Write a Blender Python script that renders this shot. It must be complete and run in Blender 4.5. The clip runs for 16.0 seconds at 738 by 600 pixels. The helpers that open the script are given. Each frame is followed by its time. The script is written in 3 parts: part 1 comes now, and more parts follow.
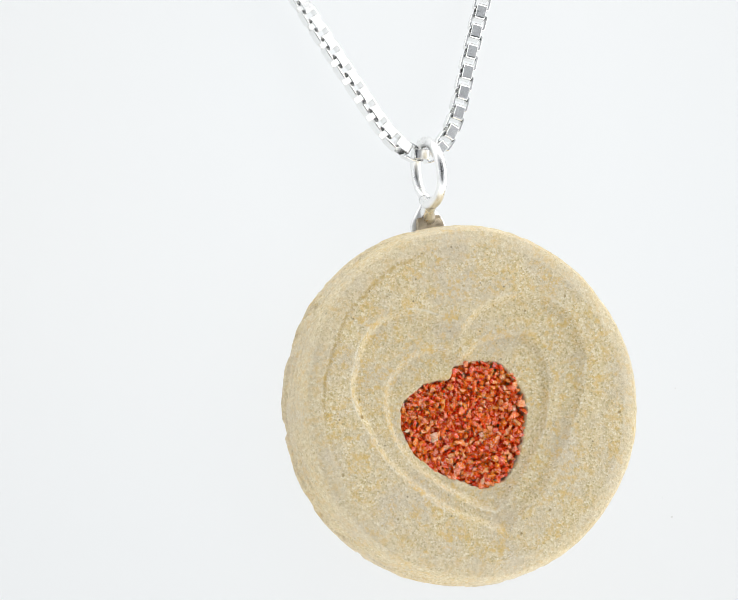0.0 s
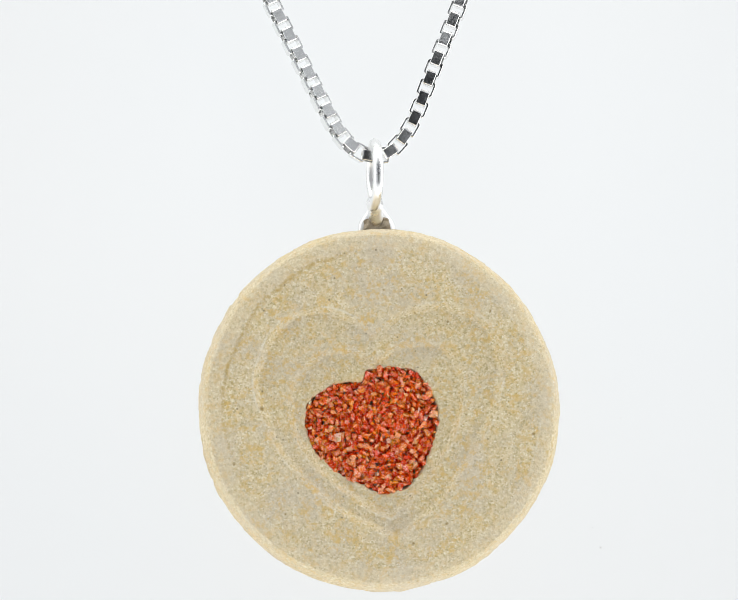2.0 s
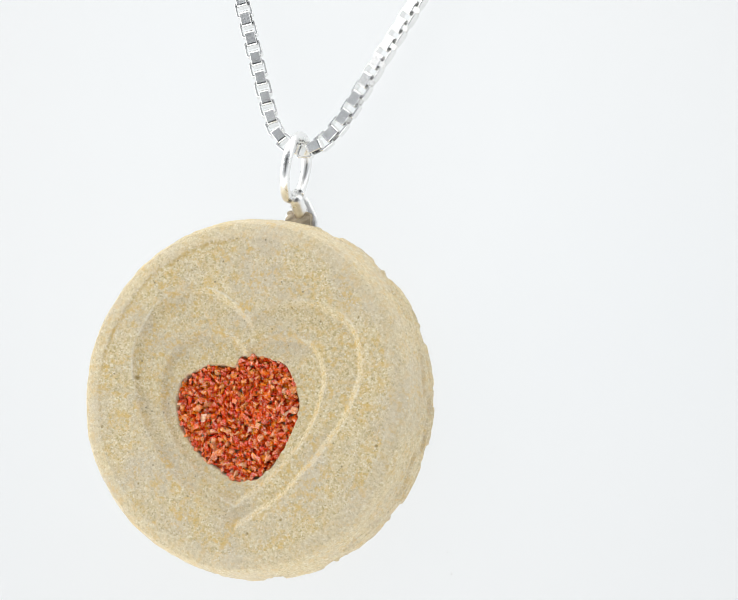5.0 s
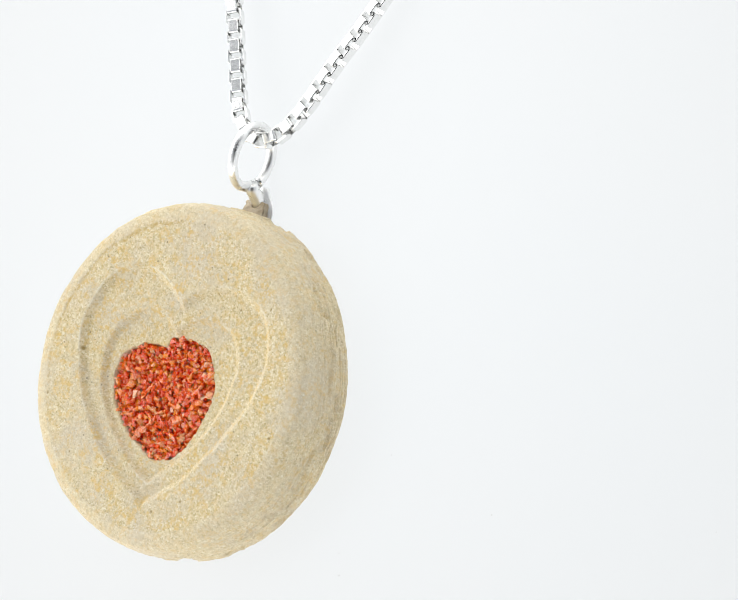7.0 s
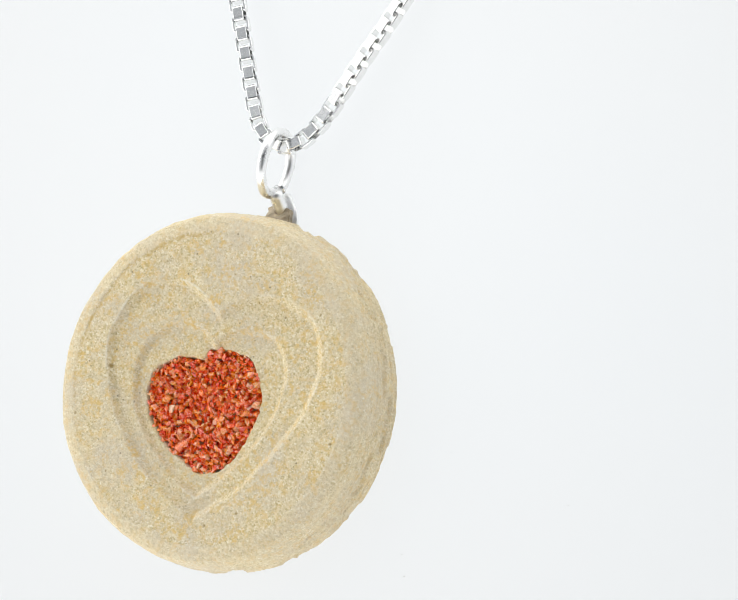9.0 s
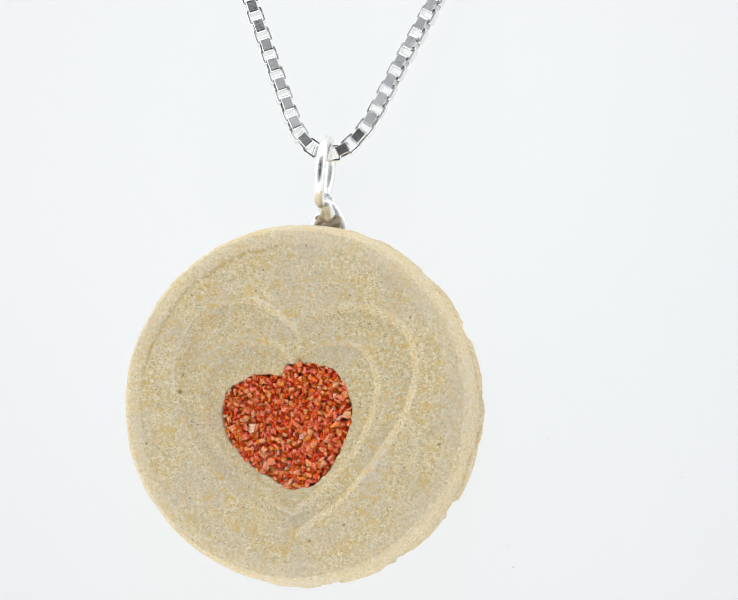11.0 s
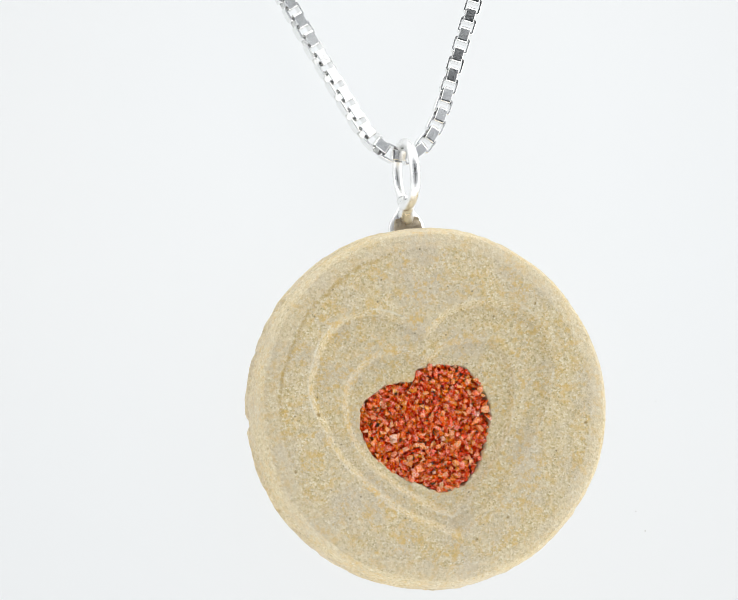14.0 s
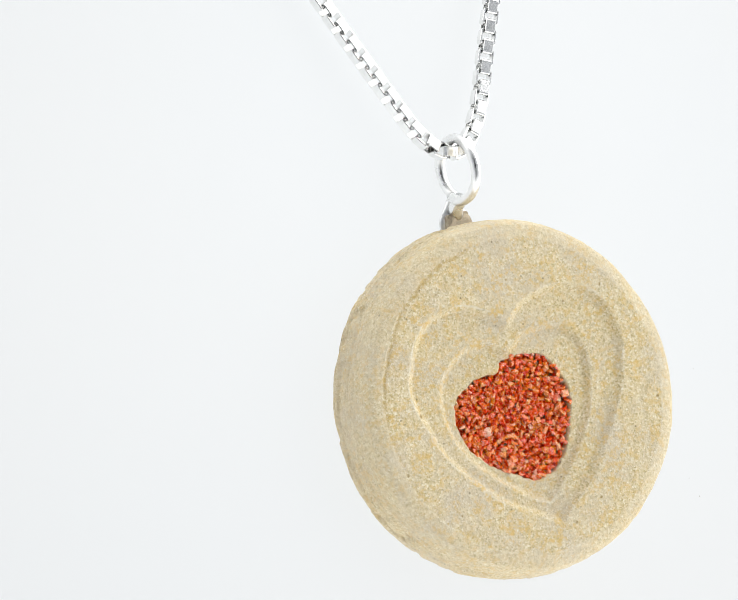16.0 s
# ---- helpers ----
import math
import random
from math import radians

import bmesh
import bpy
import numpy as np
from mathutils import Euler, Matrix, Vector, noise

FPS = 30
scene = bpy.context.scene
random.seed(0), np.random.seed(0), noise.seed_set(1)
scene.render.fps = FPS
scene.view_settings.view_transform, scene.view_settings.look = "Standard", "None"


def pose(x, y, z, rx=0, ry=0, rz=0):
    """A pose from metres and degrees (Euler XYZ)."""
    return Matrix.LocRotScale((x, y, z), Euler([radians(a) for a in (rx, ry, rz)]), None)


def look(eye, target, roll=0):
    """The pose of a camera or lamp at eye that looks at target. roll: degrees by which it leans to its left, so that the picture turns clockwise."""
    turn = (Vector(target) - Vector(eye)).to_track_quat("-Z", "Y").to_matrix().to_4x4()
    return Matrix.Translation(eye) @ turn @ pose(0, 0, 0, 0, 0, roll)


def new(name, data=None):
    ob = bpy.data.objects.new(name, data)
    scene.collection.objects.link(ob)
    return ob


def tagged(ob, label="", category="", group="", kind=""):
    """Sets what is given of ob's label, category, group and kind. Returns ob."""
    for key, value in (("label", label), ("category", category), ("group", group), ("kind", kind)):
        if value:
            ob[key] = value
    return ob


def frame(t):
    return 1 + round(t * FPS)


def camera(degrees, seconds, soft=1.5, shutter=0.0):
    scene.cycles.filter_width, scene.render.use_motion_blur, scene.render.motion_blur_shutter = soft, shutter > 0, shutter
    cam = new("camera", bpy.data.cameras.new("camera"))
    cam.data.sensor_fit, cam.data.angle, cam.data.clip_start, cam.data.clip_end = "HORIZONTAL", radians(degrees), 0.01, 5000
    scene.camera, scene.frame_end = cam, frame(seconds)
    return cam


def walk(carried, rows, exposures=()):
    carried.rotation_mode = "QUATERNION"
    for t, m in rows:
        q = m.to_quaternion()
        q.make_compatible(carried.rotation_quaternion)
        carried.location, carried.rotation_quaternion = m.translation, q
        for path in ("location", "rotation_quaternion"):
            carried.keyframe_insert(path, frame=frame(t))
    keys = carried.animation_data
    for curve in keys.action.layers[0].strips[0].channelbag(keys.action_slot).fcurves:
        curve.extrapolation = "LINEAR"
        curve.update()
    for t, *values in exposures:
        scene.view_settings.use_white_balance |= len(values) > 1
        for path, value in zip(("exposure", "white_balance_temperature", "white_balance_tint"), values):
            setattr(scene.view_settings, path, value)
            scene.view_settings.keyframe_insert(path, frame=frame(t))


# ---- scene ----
MM = 0.001
TURN_RATE = 8.69          # degrees a second of the turntable, both ways
TURN_AT = 7.424           # the moment when it reverses
FLOOR_TO_AXIS = 188.4     # height of the axis mark over the floor, in mm

# ---- camera: stands still, tilted 20 degrees down ----
cam = camera(8.707, 16.0, soft=1.1)
EYE = Vector((-0.00050, -0.37147, 0.13733 + FLOOR_TO_AXIS * MM))
AIM = EYE + Vector((0.0, 0.93795, -0.34676))
walk(cam, [(0, look(EYE, AIM, 0.724)), (16, look(EYE, AIM, 0.724))])

# ---- light: an unseen white fabric tent, added, glows all round as if lit from outside; the camera looks in through its dark opening ----
TENT_GLOW = 1.46
world = bpy.data.worlds.new("world")
world.use_nodes = True
world.node_tree.nodes["Background"].inputs[0].default_value = (0.9, 0.95, 1.0, 1)
world.node_tree.nodes["Background"].inputs[1].default_value = 0.03
scene.world = world

# ---- materials ----


def material(name):
    m = bpy.data.materials.new(name)
    m.use_nodes = True
    nt = m.node_tree
    return m, nt, nt.nodes["Principled BSDF"]


def node(nt, kind, **values):
    n = nt.nodes.new(kind)
    for k, v in values.items():
        n.inputs[k].default_value = v
    return n


def noise_at(nt, coords, scale, detail=3.0, rough=0.55, stretch=None):
    n = node(nt, "ShaderNodeTexNoise", Scale=scale, Detail=detail, Roughness=rough)
    if stretch:
        mp = node(nt, "ShaderNodeMapping")
        mp.inputs["Scale"].default_value = stretch
        nt.links.new(coords, mp.inputs[0])
        coords = mp.outputs[0]
    nt.links.new(coords, n.inputs["Vector"])
    return n.outputs["Fac"]


def ramp(nt, fac, stops, mode="LINEAR"):
    r = nt.nodes.new("ShaderNodeValToRGB")
    r.color_ramp.interpolation = mode
    els = r.color_ramp.elements
    while len(els) < len(stops):
        els.new(0.5)
    for e, (p, c) in zip(els, stops):
        e.position, e.color = p, (*c, 1)
    nt.links.new(fac, r.inputs[0])
    return r.outputs[0]


def mix(nt, fac, a, b, blend="MIX"):
    m = nt.nodes.new("ShaderNodeMix")
    m.data_type, m.blend_type = "RGBA", blend
    for slot, v in ((0, fac), (6, a), (7, b)):
        if isinstance(v, bpy.types.NodeSocket):
            nt.links.new(v, m.inputs[slot])
        elif isinstance(v, (int, float)):
            m.inputs[slot].default_value = v
        else:
            m.inputs[slot].default_value = (*v, 1)
    return m.outputs[2]


def bump(nt, height, strength, distance, after=None):
    b = node(nt, "ShaderNodeBump", Strength=strength, Distance=distance)
    nt.links.new(height, b.inputs["Height"])
    if after:
        nt.links.new(after, b.inputs["Normal"])
    return b.outputs[0]


def grey(v):
    return (v, v, v)


def attribute(nt, name):
    a = nt.nodes.new("ShaderNodeAttribute")
    a.attribute_name = name
    return a.outputs["Fac"]


def sandstone():
    m, nt, bsdf = material("sandstone")
    co = nt.nodes.new("ShaderNodeTexCoord").outputs["Object"]
    patches = noise_at(nt, co, 260, 4, 0.6)
    ochre = noise_at(nt, co, 1600, 5, 0.72)
    blotch = noise_at(nt, co, 480, 3, 0.6)
    # sand grains, each of its own tone
    sand = node(nt, "ShaderNodeTexVoronoi", Scale=8200)
    nt.links.new(co, sand.inputs["Vector"])
    tone = nt.nodes.new("ShaderNodeSeparateColor")
    nt.links.new(sand.outputs["Color"], tone.inputs[0])
    soft = noise_at(nt, co, 3600, 3, 0.7)
    base = ramp(nt, tone.outputs[0], [(0.0, (0.42, 0.32, 0.15)), (0.25, (0.67, 0.56, 0.335)), (0.75, (0.80, 0.69, 0.455)), (1.0, (0.96, 0.91, 0.79))])
    base = mix(nt, 0.42, base, ramp(nt, soft, [(0.34, (0.52, 0.42, 0.18)), (0.5, (0.73, 0.61, 0.36)), (0.66, (0.86, 0.775, 0.58))]))
    greyish = ramp(nt, patches, [(0.42, grey(0.0)), (0.62, grey(0.6))])
    base = mix(nt, mix(nt, 0.25, greyish, (0, 0, 0)), base, (0.64, 0.58, 0.49))
    tint = ramp(nt, ochre, [(0.48, grey(0.0)), (0.55, grey(0.38)), (0.65, grey(0.7))])
    base = mix(nt, mix(nt, 1.0, tint, ramp(nt, blotch, [(0.36, grey(0.25)), (0.6, grey(1.0))]), "MULTIPLY"), base, (0.72, 0.475, 0.11))
    # dark mineral specks and pale quartz glints
    cells = node(nt, "ShaderNodeTexVoronoi", Scale=1150)
    nt.links.new(co, cells.inputs["Vector"])
    dark = ramp(nt, cells.outputs["Distance"], [(0.05, grey(0.75)), (0.12, grey(0.0))])
    some = ramp(nt, noise_at(nt, co, 700, 1, 0.5), [(0.56, grey(0.0)), (0.6, grey(1.0))])
    base = mix(nt, mix(nt, 1.0, dark, some, "MULTIPLY"), base, (0.17, 0.12, 0.06))
    quartz = node(nt, "ShaderNodeTexVoronoi", Scale=900)
    nt.links.new(co, quartz.inputs["Vector"])
    glint = ramp(nt, quartz.outputs["Distance"], [(0.04, grey(0.8)), (0.1, grey(0.0))])
    base = mix(nt, mix(nt, 1.0, glint, ramp(nt, blotch, [(0.4, grey(0.0)), (0.6, grey(1.0))]), "MULTIPLY"), base, (0.88, 0.86, 0.78))
    # shoulder and side are paler: cleaner stone, and their brighter light painted in
    base = mix(nt, ramp(nt, attribute(nt, "rim"), [(0.0, grey(0.0)), (1.0, grey(0.35))]), base, ramp(nt, soft, [(0.35, (0.70, 0.60, 0.42)), (0.65, (0.83, 0.74, 0.56))]))
    # pale edges: bruising, with edge highlights painted in as whitening; and the rusty ledge
    base = mix(nt, ramp(nt, attribute(nt, "worn_highlight"), [(0.1, grey(0.0)), (1.0, grey(0.5))]), base, (0.88, 0.86, 0.79))
    rust = mix(nt, 1.0, ramp(nt, attribute(nt, "ledge"), [(0.1, grey(0.0)), (0.9, grey(0.72))]), ramp(nt, ochre, [(0.36, grey(0.1)), (0.58, grey(1.0))]), "MULTIPLY")
    base = mix(nt, rust, base, (0.52, 0.35, 0.11))
    # darker ochre in the turned lines of the side
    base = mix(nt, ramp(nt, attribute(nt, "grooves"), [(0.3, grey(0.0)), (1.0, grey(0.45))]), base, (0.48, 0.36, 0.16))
    base = mix(nt, ramp(nt, attribute(nt, "marks"), [(0.25, grey(0.0)), (0.8, grey(0.85))]), base, (0.30, 0.19, 0.05))
    nt.links.new(base, bsdf.inputs["Base Color"])
    bsdf.inputs["Roughness"].default_value = 0.85
    bsdf.inputs["Specular IOR Level"].default_value = 0.25
    n1 = bump(nt, sand.outputs["Distance"], 0.45, 0.00005)
    nt.links.new(bump(nt, ochre, 0.2, 0.00008, n1), bsdf.inputs["Normal"])
    return m


def crystal(name, per_island):
    m, nt, bsdf = material(name)
    if per_island:
        rnd = nt.nodes.new("ShaderNodeNewGeometry").outputs["Random Per Island"]
    else:
        rnd = nt.nodes.new("ShaderNodeObjectInfo").outputs["Random"]
    stops = [(0.0, (0.92, 0.06, 0.002)), (0.2, (1.0, 0.15, 0.003)), (0.42, (1.0, 0.30, 0.008)),
             (0.62, (0.94, 0.10, 0.03)), (0.8, (1.0, 0.32, 0.02)), (0.95, (1.0, 0.38, 0.12)), (1.0, (1.0, 0.66, 0.42))]
    if per_island:
        stops = [(0.0, (0.80, 0.04, 0.001)), (0.4, (0.92, 0.08, 0.002)), (0.75, (1.0, 0.18, 0.004)), (1.0, (1.0, 0.32, 0.01))]
    col = ramp(nt, rnd, stops)
    co = nt.nodes.new("ShaderNodeTexCoord").outputs["Object"]
    veil = noise_at(nt, co, 7.0 if not per_island else 7000, 4, 0.7)
    # inner streaks of the crystals, with orange highlights painted into their colour
    col = mix(nt, ramp(nt, veil, [(0.56, grey(0.0)), (0.66, grey(0.6 if not per_island else 0.3))]), col, (1.0, 0.46, 0.14))
    col = mix(nt, ramp(nt, veil, [(0.36, grey(0.75)), (0.46, grey(0.0))]), col, (0.70, 0.03, 0.001))
    bsdf.inputs["Roughness"].default_value = 0.07
    bsdf.inputs["Subsurface Weight"].default_value = 0.3
    bsdf.inputs["Subsurface Radius"].default_value = (1.0, 0.25, 0.08)
    bsdf.inputs["Subsurface Scale"].default_value = 0.0003
    bsdf.inputs["IOR"].default_value = 1.75
    # fresh fracture faces glint
    fresh = noise_at(nt, co, 3.0 if not per_island else 4000, 2, 0.6)
    nt.links.new(ramp(nt, fresh, [(0.46, grey(0.15 if per_island else 0.45)), (0.56, grey(0.5 if per_island else 1.0))]), bsdf.inputs["Specular IOR Level"])
    # white sparkle painted into the crystal colour, standing in for reflected highlights
    sparkle = noise_at(nt, co, 15.0 if not per_island else 9000, 2, 0.6)
    col = mix(nt, ramp(nt, sparkle, [(0.56, grey(0.0)), (0.61, grey(0.35 if per_island else 0.9))]), col, (1.0, 0.74, 0.60))
    nt.links.new(col, bsdf.inputs["Base Color"])
    nt.links.new(bump(nt, veil, 0.6, 0.0001), bsdf.inputs["Normal"])
    return m


def silver(name, rough, scratch, dull=(0.76, 0.76, 0.76), clean=(0.88, 0.88, 0.875)):
    m, nt, bsdf = material(name)
    co = nt.nodes.new("ShaderNodeTexCoord").outputs["Object"]
    smear = noise_at(nt, co, 900, 3, 0.6)
    fine = noise_at(nt, co, 9000, 2, 0.6, (1, 0.6, 1))
    col = ramp(nt, smear, [(0.3, dull), (0.7, clean)])
    nt.links.new(col, bsdf.inputs["Base Color"])
    bsdf.inputs["Metallic"].default_value = 1.0
    nt.links.new(ramp(nt, smear, [(0.3, grey(rough)), (0.75, grey(rough * 1.8))]), bsdf.inputs["Roughness"])
    wavy = bump(nt, smear, 0.12, 0.00006)
    nt.links.new(bump(nt, fine, scratch, 0.00003, wavy), bsdf.inputs["Normal"])
    return m


def opal_acrylic():
    m, nt, bsdf = material("opal_acrylic")
    co = nt.nodes.new("ShaderNodeTexCoord").outputs["Object"]
    cloud = noise_at(nt, co, 14, 2, 0.5)
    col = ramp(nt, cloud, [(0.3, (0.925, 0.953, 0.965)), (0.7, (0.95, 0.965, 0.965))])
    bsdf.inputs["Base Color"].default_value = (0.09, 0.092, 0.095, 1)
    bsdf.inputs["Roughness"].default_value = 0.3
    bsdf.inputs["Specular IOR Level"].default_value = 0.12
    # backlight is assumed; its dimming outwards puts the background's falloff into the glow
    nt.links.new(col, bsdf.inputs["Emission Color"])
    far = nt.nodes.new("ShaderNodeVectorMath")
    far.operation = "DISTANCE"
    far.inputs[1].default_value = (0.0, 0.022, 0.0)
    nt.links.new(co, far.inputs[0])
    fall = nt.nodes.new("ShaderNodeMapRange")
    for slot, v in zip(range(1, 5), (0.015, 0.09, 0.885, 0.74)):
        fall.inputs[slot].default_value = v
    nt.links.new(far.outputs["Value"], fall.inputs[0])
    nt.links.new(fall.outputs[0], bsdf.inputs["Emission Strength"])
    return m


def plain(name, colour, rough, bump_scale=60):
    m, nt, bsdf = material(name)
    co = nt.nodes.new("ShaderNodeTexCoord").outputs["Object"]
    n = noise_at(nt, co, bump_scale, 3, 0.6)
    nt.links.new(ramp(nt, n, [(0.3, tuple(c * 0.9 for c in colour)), (0.7, colour)]), bsdf.inputs["Base Color"])
    bsdf.inputs["Roughness"].default_value = rough
    return m


def tent_fabric(name, share):
    m, nt, bsdf = material(name)
    co = nt.nodes.new("ShaderNodeTexCoord").outputs["Object"]
    folds = noise_at(nt, co, 5, 3, 0.5)
    nt.links.new(ramp(nt, folds, [(0.3, (0.97, 0.975, 0.98)), (0.7, (1.0, 0.99, 0.975))]), bsdf.inputs["Emission Color"])
    bsdf.inputs["Base Color"].default_value = (0.3, 0.3, 0.3, 1)
    bsdf.inputs["Roughness"].default_value = 0.9
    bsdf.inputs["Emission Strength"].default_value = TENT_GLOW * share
    return m


STONE = sandstone()
TENT = tent_fabric("tent_fabric", 1.0)
# sides of the added tent glow unequally, to balance light on the turned pendant
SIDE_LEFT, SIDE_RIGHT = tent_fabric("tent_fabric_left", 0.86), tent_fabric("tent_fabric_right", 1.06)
GRAIN = crystal("red_crystal", False)
GRAIN_BED = crystal("red_crystal_bed", True)
CHAIN_SILVER = silver("chain_silver", 0.14, 0.18, (0.84, 0.84, 0.83), (0.93, 0.93, 0.92))
SATIN_SILVER = silver("satin_silver", 0.3, 0.3, (0.92, 0.92, 0.91), (0.94, 0.94, 0.93))
BAIL_SILVER = silver("bail_silver", 0.22, 0.3, (0.86, 0.86, 0.85), (0.94, 0.94, 0.93))
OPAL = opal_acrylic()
# silver of the block, the stone's reflection painted in as brown
STONE_TINT_SILVER = silver("stone_tint_silver", 0.35, 1.0, (0.28, 0.23, 0.16), (0.58, 0.50, 0.38))
DARK_CLOTH = plain("dark_cloth", (0.22, 0.23, 0.25), 0.9)
GREY_CLOTH = plain("grey_cloth", (0.50, 0.515, 0.535), 0.9)
DUST = plain("dust", (0.62, 0.61, 0.58), 0.9, 9000)

# ---- helpers of this scene ----


def mesh_object(name, verts, faces, mat, smooth=True):
    me = bpy.data.meshes.new(name)
    me.from_pydata([tuple(v) for v in verts], [], faces)
    me.materials.append(mat)
    if smooth:
        me.shade_smooth()
    return new(name, me)


def part(name, bm, mat, parent, label="", smooth=False):
    me = bpy.data.meshes.new(name)
    bm.to_mesh(me)
    bm.free()
    me.materials.append(mat)
    if smooth:
        me.shade_smooth()
    ob = new(name, me)
    ob.parent = parent
    return tagged(ob, label)


def spline(points, steps=6):
    """A closed smooth curve through the points; a point given with a third number 1 is a sharp corner."""
    out, n = [], len(points)
    for i in range(n):
        p0, p1, p2, p3 = (points[(i + k - 1) % n] for k in range(4))
        a, b, c, d = (np.array(p[:2], float) for p in (p0, p1, p2, p3))
        if len(p1) > 2:
            a = 2 * b - c
        if len(p2) > 2:
            d = 2 * c - b
        for s in np.arange(steps) / steps:
            out.append(0.5 * (2 * b + (c - a) * s + (2 * a - 5 * b + 4 * c - d) * s * s + (3 * b - a - 3 * c + d) * s ** 3))
    return np.array(out)


def signed_distance(poly, x, y):
    """Distance to the closed curve, negative inside it."""
    best = np.full(x.shape, 1e9)
    inside = np.zeros(x.shape, bool)
    for (x0, y0), (x1, y1) in zip(poly, np.roll(poly, -1, axis=0)):
        dx, dy = x1 - x0, y1 - y0
        s = np.clip(((x - x0) * dx + (y - y0) * dy) / (dx * dx + dy * dy + 1e-12), 0, 1)
        best = np.minimum(best, (x - x0 - s * dx) ** 2 + (y - y0 - s * dy) ** 2)
        cross = (y0 > y) != (y1 > y)
        inside ^= cross & (x < (x1 - x0) * (y - y0) / (y1 - y0 + 1e-12) + x0)
    return np.where(inside, -1, 1) * np.sqrt(best)


def soft_step(v, a, b):
    s = np.clip((v - a) / (b - a), 0, 1)
    return s * s * (3 - 2 * s)


def rough_field(x, y, scale, seed, layers=3):
    """A smooth random field of about -1 to 1."""
    rng = np.random.RandomState(seed)
    total, amount = np.zeros(x.shape), 0
    for k in range(layers):
        f, w = scale * 2 ** k, 0.6 ** k
        for _ in range(5):
            ang, ph = rng.uniform(0, 2 * math.pi, 2)
            total += w * np.sin(f * rng.uniform(0.6, 1.4) * (x * math.cos(ang) + y * math.sin(ang)) + ph)
        amount += w * 2.2
    return total / amount


# ---- the leaning panel's own space: x across, y up along it, z out of it ----
ACROSS = Vector((0.99940, -0.03165, 0.01391))
UP = Vector((0.0, 0.40229, 0.91551))
OUT = Vector((-0.03457, -0.91496, 0.40205))
PANEL = Matrix((ACROSS, UP, OUT)).transposed().to_4x4()
PANEL.translation = Vector((0.21, -18.98, FLOOR_TO_AXIS - 2.41)) * MM


def on_panel(x, y, z=0.0):
    """The pose, in metres, of a thing that lies on the panel at x, y, z mm."""
    return PANEL @ Matrix.Translation(Vector((x, y, z)) * MM)


def empty(name, m):
    ob = new(name)
    ob.empty_display_size = 0.005
    ob.matrix_world = m
    return ob


# ---- structure ----


def slab(name, size, centre, mat, label):
    bm = bmesh.new()
    bmesh.ops.create_cube(bm, size=1)
    bmesh.ops.scale(bm, vec=size, verts=bm.verts)
    bmesh.ops.translate(bm, vec=centre, verts=bm.verts)
    me = bpy.data.meshes.new(name)
    bm.to_mesh(me)
    bm.free()
    me.materials.append(mat)
    return tagged(new(name, me), label, name.split("_")[0], kind="structure")


def build_room():
    """The added, unseen light tent: glowing fabric below, on both sides, above and behind; grey cloth in front, with a
    tall opening.
    """
    slab("floor", (0.9, 0.9, 0.02), (0, -0.06, -0.01), TENT, "unseen glowing white floor of the light tent, added for light from below")
    slab("ceiling", (0.9, 0.57, 0.01), (0, 0.105, 0.735), TENT, "unseen glowing white fabric top of the added light tent")
    # unseen grey flaps here and at the sides, added to grey the chain's reflections
    slab("ceiling_fold", (0.9, 0.33, 0.01), (0, -0.345, 0.735), GREY_CLOTH, "folded grey cloth flap over the tent's opening")
    slab("wall_back", (0.9, 0.01, 0.73), (0, 0.395, 0.365), TENT, "unseen glowing white fabric back of the added light tent")
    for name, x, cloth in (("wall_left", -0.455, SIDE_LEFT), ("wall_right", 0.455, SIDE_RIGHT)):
        slab(name, (0.01, 0.61, 0.73), (x, 0.085, 0.365), cloth, "unseen glowing white fabric side of the added light tent")
        slab(name.replace("wall", "wall_fold"), (0.01, 0.29, 0.73), (x, -0.365, 0.365), GREY_CLOTH, "folded grey cloth flap of the light tent")
    # unseen front strips beside and below the opening, added to grey the reflections
    for name, size, at in (("front_left", (0.25, 0.01, 0.73), (-0.325, -0.515, 0.365)), ("front_right", (0.25, 0.01, 0.73), (0.325, -0.515, 0.365)),
                           ("front_bottom", (0.40, 0.01, 0.08), (0, -0.515, 0.04))):
        slab("wall_" + name, size, at, GREY_CLOTH, "unseen grey strip beside the tent's opening, added to grey the chain's reflections")
    # unseen dim backing, added so that the chain reflects dark towards the camera
    slab("backdrop", (2.4, 0.01, 2.0), (0, -1.3, 0.95), DARK_CLOTH, "unseen dim grey backing for the room beyond the tent's opening")


# ---- the light panel ----
PANEL_LOW, PANEL_HIGH, PANEL_HALF, PANEL_THICK = -200.0, 56.0, 90.0, 4.0


